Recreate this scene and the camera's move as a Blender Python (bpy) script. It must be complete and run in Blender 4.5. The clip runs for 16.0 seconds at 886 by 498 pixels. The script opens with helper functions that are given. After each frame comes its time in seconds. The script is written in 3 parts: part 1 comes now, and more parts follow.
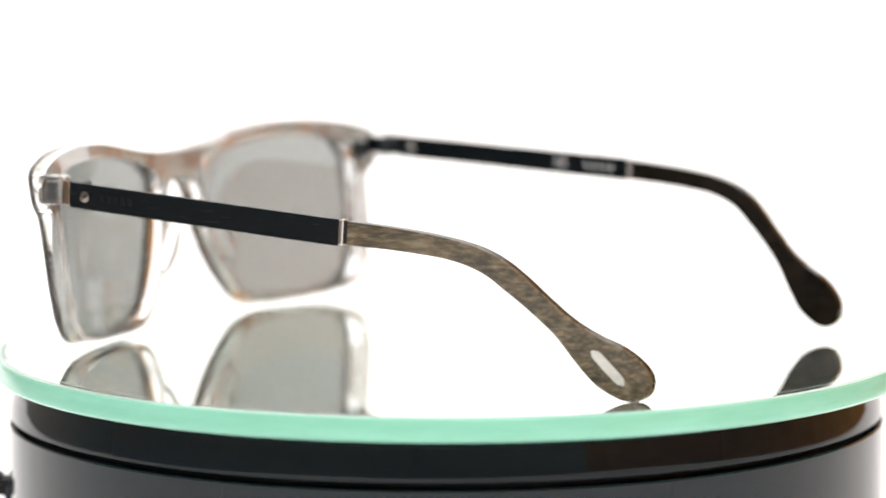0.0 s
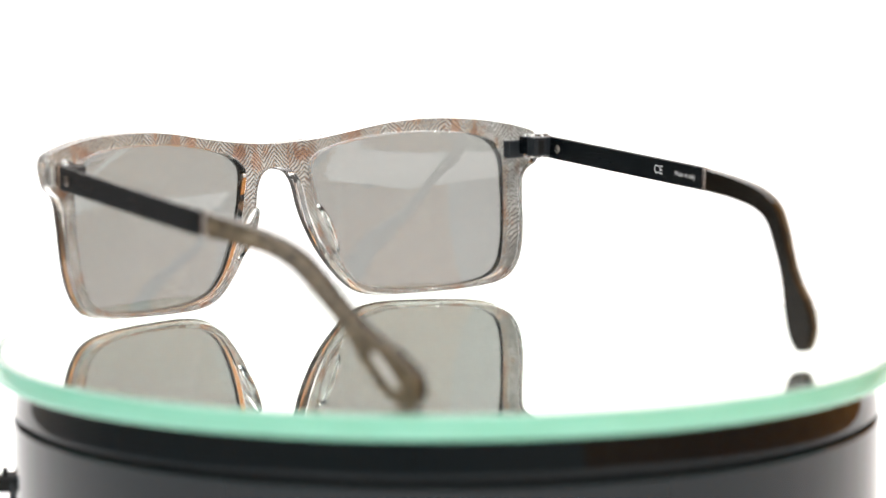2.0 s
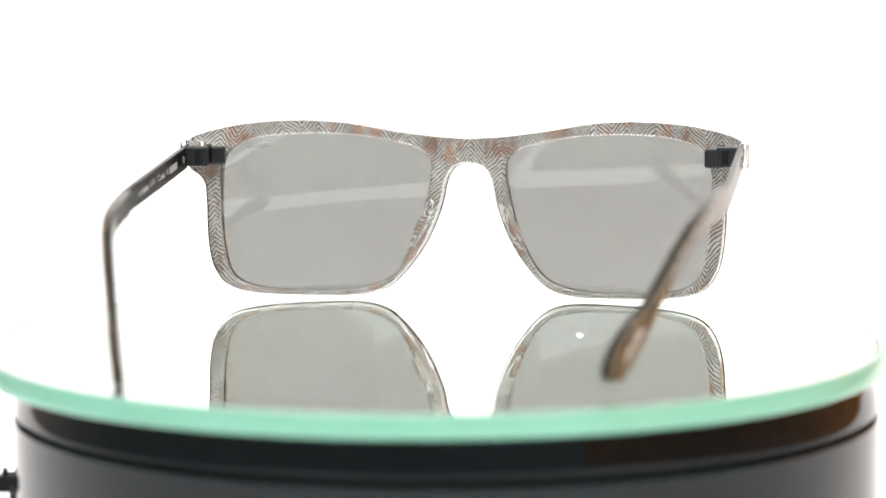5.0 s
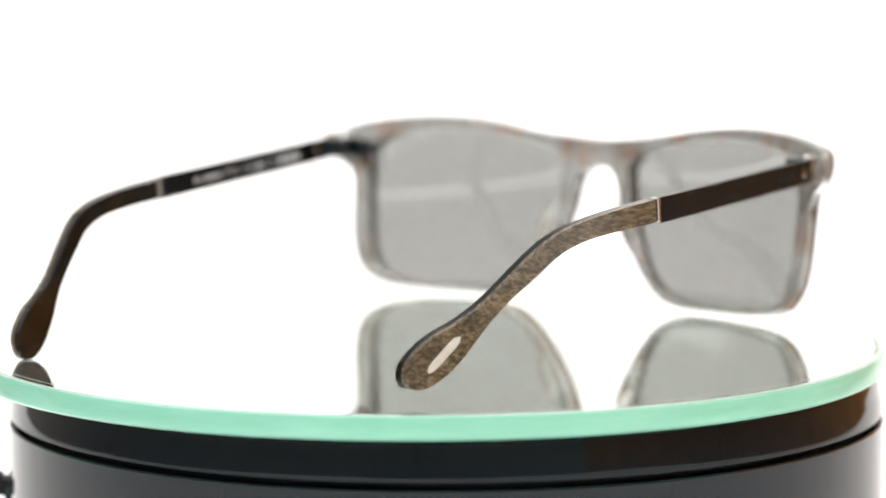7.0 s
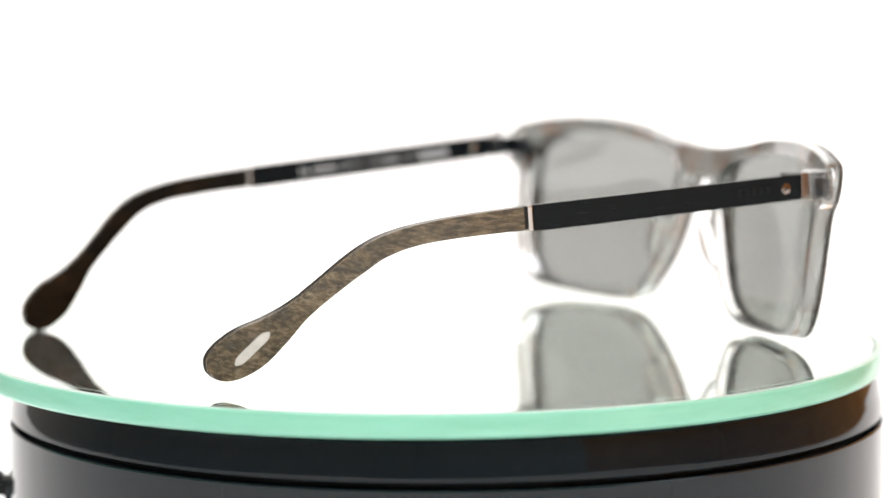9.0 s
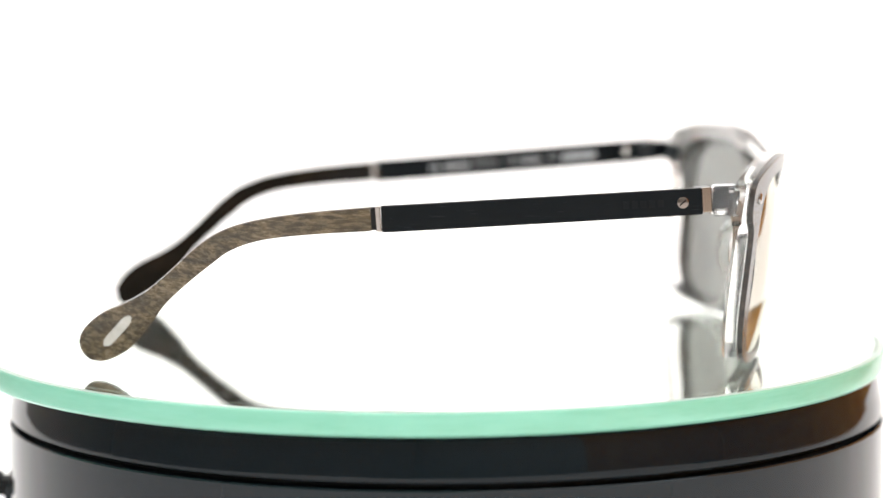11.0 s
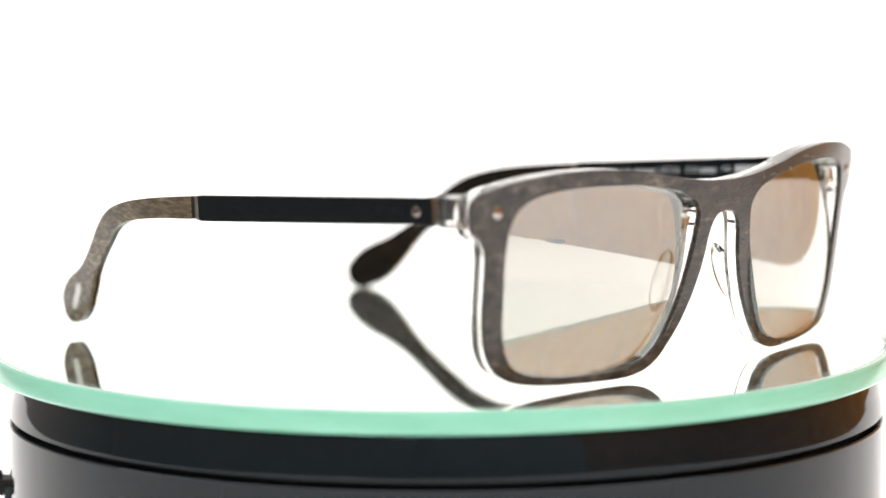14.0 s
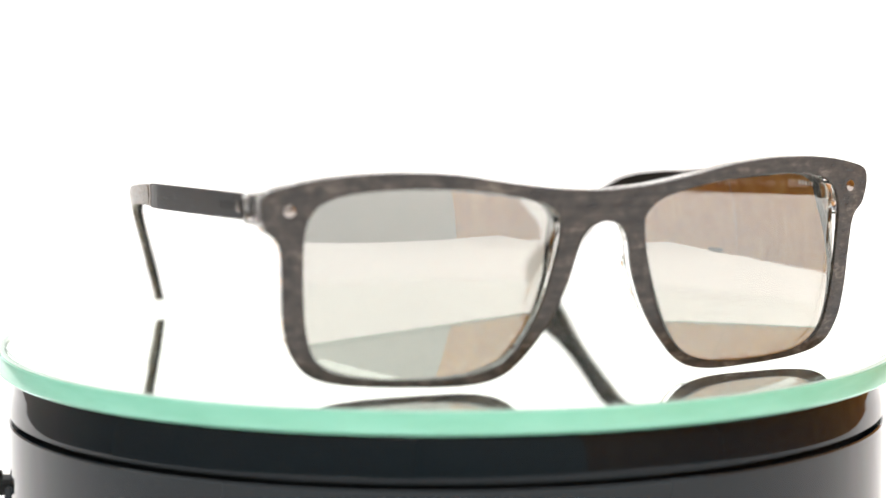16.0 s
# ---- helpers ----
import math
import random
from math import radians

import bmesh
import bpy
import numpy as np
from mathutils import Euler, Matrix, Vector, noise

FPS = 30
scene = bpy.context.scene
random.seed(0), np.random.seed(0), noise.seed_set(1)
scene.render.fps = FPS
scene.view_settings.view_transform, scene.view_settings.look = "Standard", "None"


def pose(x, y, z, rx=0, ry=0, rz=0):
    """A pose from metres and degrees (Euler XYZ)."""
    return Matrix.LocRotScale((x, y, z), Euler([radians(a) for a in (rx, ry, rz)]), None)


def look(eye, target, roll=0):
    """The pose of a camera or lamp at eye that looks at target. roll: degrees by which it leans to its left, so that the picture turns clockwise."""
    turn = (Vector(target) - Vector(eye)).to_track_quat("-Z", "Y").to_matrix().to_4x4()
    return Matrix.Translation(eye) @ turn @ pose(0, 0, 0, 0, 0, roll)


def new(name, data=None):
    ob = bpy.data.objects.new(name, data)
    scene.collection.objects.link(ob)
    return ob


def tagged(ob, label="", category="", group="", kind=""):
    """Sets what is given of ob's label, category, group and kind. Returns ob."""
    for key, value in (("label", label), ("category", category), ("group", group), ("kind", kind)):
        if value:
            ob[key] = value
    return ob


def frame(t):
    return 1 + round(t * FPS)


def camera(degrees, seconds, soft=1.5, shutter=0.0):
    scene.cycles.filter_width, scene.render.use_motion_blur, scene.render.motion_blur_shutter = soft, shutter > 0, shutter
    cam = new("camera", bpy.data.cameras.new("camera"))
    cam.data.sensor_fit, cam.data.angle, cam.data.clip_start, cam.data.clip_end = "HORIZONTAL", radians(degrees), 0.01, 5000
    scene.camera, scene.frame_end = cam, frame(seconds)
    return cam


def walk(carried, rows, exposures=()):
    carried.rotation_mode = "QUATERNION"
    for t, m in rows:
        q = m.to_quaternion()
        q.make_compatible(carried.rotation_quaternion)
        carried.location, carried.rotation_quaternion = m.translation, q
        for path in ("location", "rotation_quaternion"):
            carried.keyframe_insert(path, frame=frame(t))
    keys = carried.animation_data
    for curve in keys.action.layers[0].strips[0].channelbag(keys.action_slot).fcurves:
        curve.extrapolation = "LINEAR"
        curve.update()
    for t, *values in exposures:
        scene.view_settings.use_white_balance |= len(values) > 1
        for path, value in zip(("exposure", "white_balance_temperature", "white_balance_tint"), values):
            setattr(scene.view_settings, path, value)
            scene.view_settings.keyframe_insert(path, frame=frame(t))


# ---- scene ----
# ---------------------------------------------------------------- camera
EYE = Vector((0.0, -0.6662, 0.0966))
AIM = Vector((-0.00086, 0.99349, -0.11390))
cam = camera(16.757, 16.0, soft=1.6)
cam.data.dof.use_dof = True
cam.data.dof.aperture_fstop = 9.0
# the focus is pulled from the near half of the turntable to the far half and back
FOCUS = new("focus_mark")
cam.data.dof.focus_object = FOCUS


def station(back):
    eye = EYE - AIM * back
    return look(eye, eye + AIM, -0.23)


walk(cam, [(0.0, station(0.0)), (1.1, station(0.0)), (1.5, station(0.0045)), (1.85, station(0.0075)), (6.45, station(0.0075)),
           (6.95, station(0.0)), (16.0, station(0.0))])

# ---------------------------------------------------------------- light
world = bpy.data.worlds.new("studio")
scene.world = world
world.use_nodes = True
world.node_tree.nodes["Background"].inputs[0].default_value = (1.0, 1.0, 1.0, 1)
world.node_tree.nodes["Background"].inputs[1].default_value = 2.25
scene.view_settings.exposure = 0.0


def area_lamp(name, eye, target, size, watts, colour=(1, 0.99, 0.97)):
    data = bpy.data.lights.new(name, "AREA")
    data.shape, data.size, data.energy, data.color = "DISK", size, watts, colour
    ob = new(name, data)
    ob.matrix_world = look(eye, target)
    return ob


area_lamp("studio_lamp", (-0.35, -0.85, 0.75), (0, 0, 0.02), 0.035, 3.6)
area_lamp("studio_lamp", (0.55, -0.45, 0.70), (0, 0, 0.02), 0.035, 3.6)


# ---------------------------------------------------------------- materials
def material(name, colour=(0.5, 0.5, 0.5), rough=0.5, metal=0.0, ior=1.5, transmission=0.0, coat=0.0):
    mat = bpy.data.materials.new(name)
    mat.use_nodes = True
    b = mat.node_tree.nodes["Principled BSDF"]
    b.inputs["Base Color"].default_value = (*colour, 1)
    b.inputs["Roughness"].default_value = rough
    b.inputs["Metallic"].default_value = metal
    b.inputs["IOR"].default_value = ior
    b.inputs["Transmission Weight"].default_value = transmission
    b.inputs["Coat Weight"].default_value = coat
    b.inputs["Coat Roughness"].default_value = 0.06
    return mat


def node(mat, kind, **values):
    n = mat.node_tree.nodes.new(kind)
    for key, value in values.items():
        n.inputs[key.replace("_", " ")].default_value = value
    return n


def link(mat, a, b):
    mat.node_tree.links.new(a, b)


def coords(mat, scale=(1, 1, 1), turn=(0, 0, 0)):
    tc = mat.node_tree.nodes.new("ShaderNodeTexCoord")
    mp = mat.node_tree.nodes.new("ShaderNodeMapping")
    mp.inputs["Scale"].default_value = scale
    mp.inputs["Rotation"].default_value = [radians(a) for a in turn]
    link(mat, tc.outputs["Object"], mp.inputs["Vector"])
    return mp.outputs["Vector"]


def ramp(mat, fac, stops):
    r = mat.node_tree.nodes.new("ShaderNodeValToRGB")
    while len(r.color_ramp.elements) < len(stops):
        r.color_ramp.elements.new(0.5)
    for e, (pos, col) in zip(r.color_ramp.elements, stops):
        e.position, e.color = pos, (*col, 1)
    link(mat, fac, r.inputs["Fac"])
    return r.outputs["Color"]


def noisy(mat, vector, scale, detail=6.0, rough=0.6, warp=0.0):
    n = node(mat, "ShaderNodeTexNoise", Scale=scale, Detail=detail, Roughness=rough, Distortion=warp)
    link(mat, vector, n.inputs["Vector"])
    return n.outputs["Fac"]


def bump(mat, height, strength, distance):
    b = node(mat, "ShaderNodeBump", Strength=strength, Distance=distance)
    link(mat, height, b.inputs["Height"])
    link(mat, b.outputs["Normal"], mat.node_tree.nodes["Principled BSDF"].inputs["Normal"])


def calc(mat, op, a, b=None, c=None):
    m = mat.node_tree.nodes.new("ShaderNodeMath")
    m.operation = op
    for i, v in enumerate((a, b, c)):
        if v is None:
            continue
        if isinstance(v, (int, float)):
            m.inputs[i].default_value = v
        else:
            link(mat, v, m.inputs[i])
    return m.outputs[0]


def mixed(mat, fac, a, b):
    m = mat.node_tree.nodes.new("ShaderNodeMix")
    m.data_type = "RGBA"
    for sock, v in ((m.inputs[0], fac), (m.inputs[6], a), (m.inputs[7], b)):
        if isinstance(v, (int, float)):
            sock.default_value = v
        elif isinstance(v, tuple):
            sock.default_value = (*v, 1)
        else:
            link(mat, v, sock)
    return m.outputs[2]


def base_of(mat, colour):
    link(mat, colour, mat.node_tree.nodes["Principled BSDF"].inputs["Base Color"])


def rough_of(mat, fac, low, high):
    r = node(mat, "ShaderNodeMapRange")
    r.inputs["To Min"].default_value, r.inputs["To Max"].default_value = low, high
    link(mat, fac, r.inputs["Value"])
    link(mat, r.outputs[0], mat.node_tree.nodes["Principled BSDF"].inputs["Roughness"])


def streaked(name, stops, scale, stretch, rough=(0.2, 0.4), coat=0.3, ior=1.5, cloud=(1, 0.6, 1)):
    """Horn, wood and the like: fine grain along one axis and broad clouds across it."""
    mat = material(name, rough=0.3, coat=coat, ior=ior)
    fine = noisy(mat, coords(mat, stretch), scale, 8.0, 0.7, 0.12)
    broad = noisy(mat, coords(mat, cloud), scale * 0.35, 3.0, 0.5, 1.0)
    both = calc(mat, "MULTIPLY_ADD", broad, 0.4, calc(mat, "MULTIPLY", fine, 0.62))
    base_of(mat, ramp(mat, both, stops))
    rough_of(mat, fine, *rough)
    bump(mat, fine, 0.15, 0.0001)
    return mat


HORN = streaked("dark_horn", ((0.36, (0.009, 0.008, 0.0075)), (0.46, (0.023, 0.020, 0.018)), (0.56, (0.040, 0.034, 0.029)),
                              (0.68, (0.120, 0.100, 0.082))), 750.0, (0.06, 1, 0.9), (0.15, 0.30), 0.0, 1.43)
VENEER = streaked("marbled_veneer", ((0.36, (0.022, 0.018, 0.013)), (0.46, (0.048, 0.039, 0.026)), (0.55, (0.100, 0.074, 0.042)),
                                     (0.68, (0.20, 0.165, 0.11))), 2600.0, (1, 0.03, 0.6), (0.18, 0.36), 0.0, 1.38, (0.5, 0.12, 0.5))
TIP_DARK = streaked("dark_tip", ((0.35, (0.003, 0.0025, 0.002)), (0.52, (0.007, 0.0055, 0.004)), (0.63, (0.014, 0.009, 0.0055)), (0.78, (0.042, 0.024, 0.012))),
                    500.0, (1, 0.25, 1), (0.04, 0.10), 0.0, 1.22)
BLACK_METAL = material("black_metal", (0.0026, 0.0040, 0.0052), 0.3, 0.0, 1.22)
_g = noisy(BLACK_METAL, coords(BLACK_METAL, (1, 0.05, 1)), 3000.0, 2.0)
rough_of(BLACK_METAL, _g, 0.18, 0.32)
STEEL = material("brushed_steel", (0.56, 0.54, 0.52), 0.22, 1.0)
_g = noisy(STEEL, coords(STEEL, (1, 1, 0.1)), 4000.0, 2.0)
rough_of(STEEL, _g, 0.15, 0.35)
DARK_STEEL = material("dull_steel", (0.23, 0.175, 0.135), 0.12, 1.0)
PIN_STEEL = material("pin_steel", (0.34, 0.31, 0.29), 0.18, 1.0)
SCREW_STEEL = material("dark_screw_steel", (0.20, 0.17, 0.15), 0.2, 1.0)
FERRULE = material("polished_ferrule", (0.40, 0.365, 0.34), 0.1, 1.0)
HINGE = material("dark_hinge_metal", (0.012, 0.015, 0.018), 0.35, 0.0, 1.35)
INLAY = material("pearl_inlay", (0.72, 0.70, 0.64), 0.25, 0.0, 1.5, 0.0, 0.5)
base_of(INLAY, ramp(INLAY, noisy(INLAY, coords(INLAY), 500.0), ((0.3, (0.40, 0.39, 0.36)), (0.7, (0.52, 0.51, 0.48)))))
ACETATE = material("clear_acetate", (0.995, 0.995, 0.99), 0.02, 0.0, 1.48, 1.0)
CRYSTAL = material("clear_crystal", (0.99, 0.988, 0.98), 0.02, 0.0, 1.49, 1.0)
PRINT = material("white_print", (0.55, 0.55, 0.56), 0.5)
# left temple's print, an even grey darker than the right's
GREY_PRINT = material("plain_grey_print", (0.38, 0.39, 0.41), 0.5)
ETCH = material("etched_marks", (0.0032, 0.0042, 0.0052), 0.36, 0.0, 1.2)

# herringbone cloth laid inside the acetate
CLOTH = material("herringbone_cloth", rough=0.7)
_sep = CLOTH.node_tree.nodes.new("ShaderNodeSeparateXYZ")
link(CLOTH, coords(CLOTH, (1000, 1000, 1000)), _sep.inputs[0])
_wob = calc(CLOTH, "MULTIPLY", noisy(CLOTH, coords(CLOTH), 420.0, 5.0, 0.65), 1.5)
_wide = calc(CLOTH, "MULTIPLY_ADD", noisy(CLOTH, coords(CLOTH), 90.0, 2.0, 0.5), 5.0, _sep.outputs[0])
_zig = calc(CLOTH, "PINGPONG", _wide, 3.9)
_ph = calc(CLOTH, "ADD", calc(CLOTH, "ADD", calc(CLOTH, "MULTIPLY", _zig, 1.1), _sep.outputs[2]), _wob)
_str = calc(CLOTH, "MULTIPLY", calc(CLOTH, "PINGPONG", _ph, 0.55), 1.82)
_fray = calc(CLOTH, "MULTIPLY_ADD", noisy(CLOTH, coords(CLOTH, (1, 1, 1)), 900.0, 5.0, 0.7), 1.3, -0.65)
_thread = ramp(CLOTH, calc(CLOTH, "ADD", _str, _fray), ((0.36, (0.0, 0.0, 0.0)), (0.64, (1.0, 1.0, 1.0))))
_patch = noisy(CLOTH, coords(CLOTH, (1, 1, 0.45)), 260.0, 3.0, 0.6)
_grey = noisy(CLOTH, coords(CLOTH, (1, 1, 0.7)), 160.0, 3.0, 0.6)
_dark = ramp(CLOTH, _patch, ((0.40, (0.070, 0.068, 0.064)), (0.54, (0.065, 0.060, 0.054)), (0.60, (0.085, 0.045, 0.030))))
_light = mixed(CLOTH, ramp(CLOTH, _grey, ((0.42, (0.0, 0.0, 0.0)), (0.60, (1.0, 1.0, 1.0)))),
               ramp(CLOTH, _patch, ((0.42, (0.45, 0.46, 0.44)), (0.55, (0.38, 0.37, 0.35)), (0.61, (0.36, 0.25, 0.19)))),
               ramp(CLOTH, _patch, ((0.42, (0.30, 0.305, 0.295)), (0.55, (0.24, 0.23, 0.21)), (0.61, (0.17, 0.10, 0.07)))))
base_of(CLOTH, mixed(CLOTH, _thread, _dark, _light))

# mirror-coated lens: gold reflection, stronger at a slant, and grey pass
COAT = bpy.data.materials.new("gold_mirror_coat")
COAT.use_nodes = True
_t = COAT.node_tree
_t.nodes.remove(_t.nodes["Principled BSDF"])
_tr, _gl = _t.nodes.new("ShaderNodeBsdfTransparent"), _t.nodes.new("ShaderNodeBsdfGlossy")
_mx, _lw = _t.nodes.new("ShaderNodeMixShader"), _t.nodes.new("ShaderNodeLayerWeight")
_lw.inputs["Blend"].default_value = 0.5
_tr.inputs["Color"].default_value = (0.82, 0.835, 0.815, 1)
_gl.inputs["Color"].default_value = (1.0, 0.965, 0.865, 1)
_gl.inputs["Roughness"].default_value = 0.0
_slant = calc(COAT, "MULTIPLY", _lw.outputs["Facing"], _lw.outputs["Facing"])
_t.links.new(calc(COAT, "MULTIPLY_ADD", _slant, 0.45, 0.210), _mx.inputs[0])
_t.links.new(_tr.outputs[0], _mx.inputs[1])
_t.links.new(_gl.outputs[0], _mx.inputs[2])
_t.links.new(_mx.outputs[0], _t.nodes["Material Output"].inputs["Surface"])
FROSTED = bpy.data.materials.new("frosted_engraving")
FROSTED.use_nodes = True
_t = FROSTED.node_tree
_t.nodes.remove(_t.nodes["Principled BSDF"])
_tr, _df, _ad = (_t.nodes.new("ShaderNode" + k) for k in ("BsdfTransparent", "BsdfTranslucent", "AddShader"))
_tr.inputs["Color"].default_value = (0.7, 0.7, 0.7, 1)
_df.inputs["Color"].default_value = (0.3, 0.3, 0.3, 1)
_t.links.new(_tr.outputs[0], _ad.inputs[0])
_t.links.new(_df.outputs[0], _ad.inputs[1])
_t.links.new(_ad.outputs[0], _t.nodes["Material Output"].inputs["Surface"])
LENS_BACK = bpy.data.materials.new("lens_back_clear")
LENS_BACK.use_nodes = True
_t = LENS_BACK.node_tree
_t.nodes.remove(_t.nodes["Principled BSDF"])
_tr = _t.nodes.new("ShaderNodeBsdfTransparent")
_gl, _ad = _t.nodes.new("ShaderNodeBsdfGlossy"), _t.nodes.new("ShaderNodeAddShader")
_tr.inputs["Color"].default_value = (0.335, 0.340, 0.336, 1)
_gl.inputs["Color"].default_value = (0.040, 0.042, 0.043, 1)
_gl.inputs["Roughness"].default_value = 0.0
_t.links.new(_tr.outputs[0], _ad.inputs[0])
_t.links.new(_gl.outputs[0], _ad.inputs[1])
_t.links.new(_ad.outputs[0], _t.nodes["Material Output"].inputs["Surface"])

MIRROR = material("mirror_glass", (0.895, 0.935, 0.905), 0.0, 1.0)
CLEAR_FACE = bpy.data.materials.new("clear_glass_face")
CLEAR_FACE.use_nodes = True
_t = CLEAR_FACE.node_tree
_t.nodes.remove(_t.nodes["Principled BSDF"])
_tr = _t.nodes.new("ShaderNodeBsdfTransparent")
_tr.inputs["Color"].default_value = (0.985, 0.995, 0.985, 1)
# thin dust, and a faint haze put in as colour to lift dark reflections
_df, _ad = _t.nodes.new("ShaderNodeBsdfDiffuse"), _t.nodes.new("ShaderNodeAddShader")
_t.links.new(ramp(CLEAR_FACE, noisy(CLEAR_FACE, coords(CLEAR_FACE), 25.0, 3.0, 0.5), ((0.3, (0.010, 0.0105, 0.0102)), (0.7, (0.015, 0.0155, 0.015)))), _df.inputs["Color"])
_t.links.new(_tr.outputs[0], _ad.inputs[0])
_t.links.new(_df.outputs[0], _ad.inputs[1])
_t.links.new(_ad.outputs[0], _t.nodes["Material Output"].inputs["Surface"])
MINT = material("green_glass_edge", (0.33, 0.78, 0.58), 0.25, 0.0, 1.5, 0.0, 0.3)
base_of(MINT, ramp(MINT, noisy(MINT, coords(MINT, (1, 1, 6)), 60.0, 4.0), ((0.3, (0.165, 0.42, 0.305)), (0.7, (0.205, 0.48, 0.365)))))
RING_BLACK = material("gloss_black_ring", (0.003, 0.006, 0.008), 0.06, 0.0, 1.3)
# the white that the glass bevel mirrors is put into this pale colour
BEVEL = material("pale_bevel_glass", (0.32, 0.42, 0.38), 0.3)
BEVEL_LINE = material("bevel_line", (0.16, 0.24, 0.20), 0.4)
GLOSS_BLACK = material("gloss_black_plastic", (0.004, 0.0078, 0.0105), 0.07, 0.0, 1.33)
_s = noisy(GLOSS_BLACK, coords(GLOSS_BLACK, (1, 1, 1)), 35.0, 5.0, 0.6)
rough_of(GLOSS_BLACK, _s, 0.05, 0.14)
bump(GLOSS_BLACK, noisy(GLOSS_BLACK, coords(GLOSS_BLACK, (1, 1, 0.5)), 45.0, 3.0), 0.05, 0.002)
DULL_BLACK = material("dull_black", (0.004, 0.004, 0.004), 0.6, 0.0, 1.3)
WOOD = streaked("warm_wood", ((0.3, (0.36, 0.12, 0.02)), (0.46, (0.66, 0.275, 0.05)), (0.55, (0.75, 0.345, 0.07)), (0.68, (0.90, 0.56, 0.20))), 14.0, (2.5, 2.5, 0.07), (0.4, 0.6), 0.1)
GREY_WALL = material("grey_paint", (0.42, 0.41, 0.40), 0.7)
base_of(GREY_WALL, ramp(GREY_WALL, noisy(GREY_WALL, coords(GREY_WALL), 3.0, 6.0), ((0.3, (0.34, 0.36, 0.375)), (0.7, (0.39, 0.41, 0.425)))))
DARK_BAND_PAINT = material("dark_band_paint", (0.02, 0.025, 0.03), 0.6)
base_of(DARK_BAND_PAINT, ramp(DARK_BAND_PAINT, noisy(DARK_BAND_PAINT, coords(DARK_BAND_PAINT), 5.0, 6.0), ((0.3, (0.016, 0.021, 0.026)), (0.7, (0.024, 0.030, 0.035)))))
PALE_WALL = material("pale_grey_paint", (0.6, 0.59, 0.57), 0.7)
base_of(PALE_WALL, ramp(PALE_WALL, noisy(PALE_WALL, coords(PALE_WALL), 3.0, 6.0), ((0.3, (0.57, 0.56, 0.54)), (0.7, (0.63, 0.62, 0.60)))))
FLOOR_MAT = material("dark_carpet", (0.05, 0.05, 0.052), 0.9)
base_of(FLOOR_MAT, ramp(FLOOR_MAT, noisy(FLOOR_MAT, coords(FLOOR_MAT), 240.0, 6.0), ((0.3, (0.012, 0.017, 0.021)), (0.7, (0.024, 0.032, 0.038)))))
# white paper with an even glow added, so that it stays pure white
GLOW_PAPER = bpy.data.materials.new("white_added_glow")
GLOW_PAPER.use_nodes = True
_b = GLOW_PAPER.node_tree.nodes["Principled BSDF"]
_b.inputs["Base Color"].default_value = (0.85, 0.85, 0.85, 1)
_b.inputs["Roughness"].default_value = 0.7
_b.inputs["Emission Color"].default_value = (1, 1, 1, 1)
_b.inputs["Emission Strength"].default_value = 0.35


# ---------------------------------------------------------------- mesh tools
MM = 0.001


def part(name, bm, mats, parent=None, label="", smooth=False, bevel=0.0, segments=2):
    if not isinstance(mats, (list, tuple)):
        mats = (mats,)
    bmesh.ops.recalc_face_normals(bm, faces=bm.faces)
    me = bpy.data.meshes.new(name)
    if smooth:
        for f in bm.faces:
            f.smooth = True
    bm.to_mesh(me)
    bm.free()
    for m in mats:
        me.materials.append(m)
    ob = new(name, me)
    if parent:
        ob.parent = parent
    if label:
        ob["label"] = label
    if smooth:
        me.set_sharp_from_angle(angle=radians(38))
    if ACETATE in mats or CRYSTAL in mats or COAT in mats:
        ob.visible_shadow = False
    if bevel:
        mod = ob.modifiers.new("edge", "BEVEL")
        mod.width, mod.segments, mod.limit_method, mod.angle_limit = bevel, segments, "ANGLE", radians(40)
        mod.harden_normals = smooth
    return ob


def spline(points, per=6, closed=False):
    """Catmull-Rom through control points."""
    pts = [np.array(q, float) for q in points]
    n, out = len(pts), []
    for i in range(n if closed else n - 1):
        if closed:
            a, b, c, d = (pts[(i + k) % n] for k in (-1, 0, 1, 2))
        else:
            a, b, c, d = pts[max(i - 1, 0)], pts[i], pts[i + 1], pts[min(i + 2, n - 1)]
        for j in range(per):
            t = j / per
            out.append(0.5 * (2 * b + (c - a) * t + (2 * a - 5 * b + 4 * c - d) * t * t + (3 * b - a - 3 * c + d) * t ** 3))
    if not closed:
        out.append(pts[-1])
    return out


def box(bm, lo, hi):
    vs = [bm.verts.new((x, y, z)) for x in (lo[0], hi[0]) for y in (lo[1], hi[1]) for z in (lo[2], hi[2])]
    for f in ((0, 1, 3, 2), (4, 6, 7, 5), (0, 4, 5, 1), (2, 3, 7, 6), (0, 2, 6, 4), (1, 5, 7, 3)):
        bm.faces.new([vs[i] for i in f])
    return vs


def turned(profile, steps=192, close=False):
    """A body of revolution about z from (radius, height) rows."""
    bm = bmesh.new()
    rings = []
    for r, z in profile:
        if r < 1e-9:
            rings.append([bm.verts.new((0, 0, z))])
        else:
            rings.append([bm.verts.new((r * math.cos(2 * math.pi * k / steps), r * math.sin(2 * math.pi * k / steps), z)) for k in range(steps)])
    for a, b in zip(rings, rings[1:]):
        for k in range(steps):
            q = [a[k % len(a)], a[(k + 1) % len(a)], b[(k + 1) % len(b)], b[k % len(b)]]
            q = list(dict.fromkeys(q))
            if len(q) > 2:
                bm.faces.new(q)
    return bm


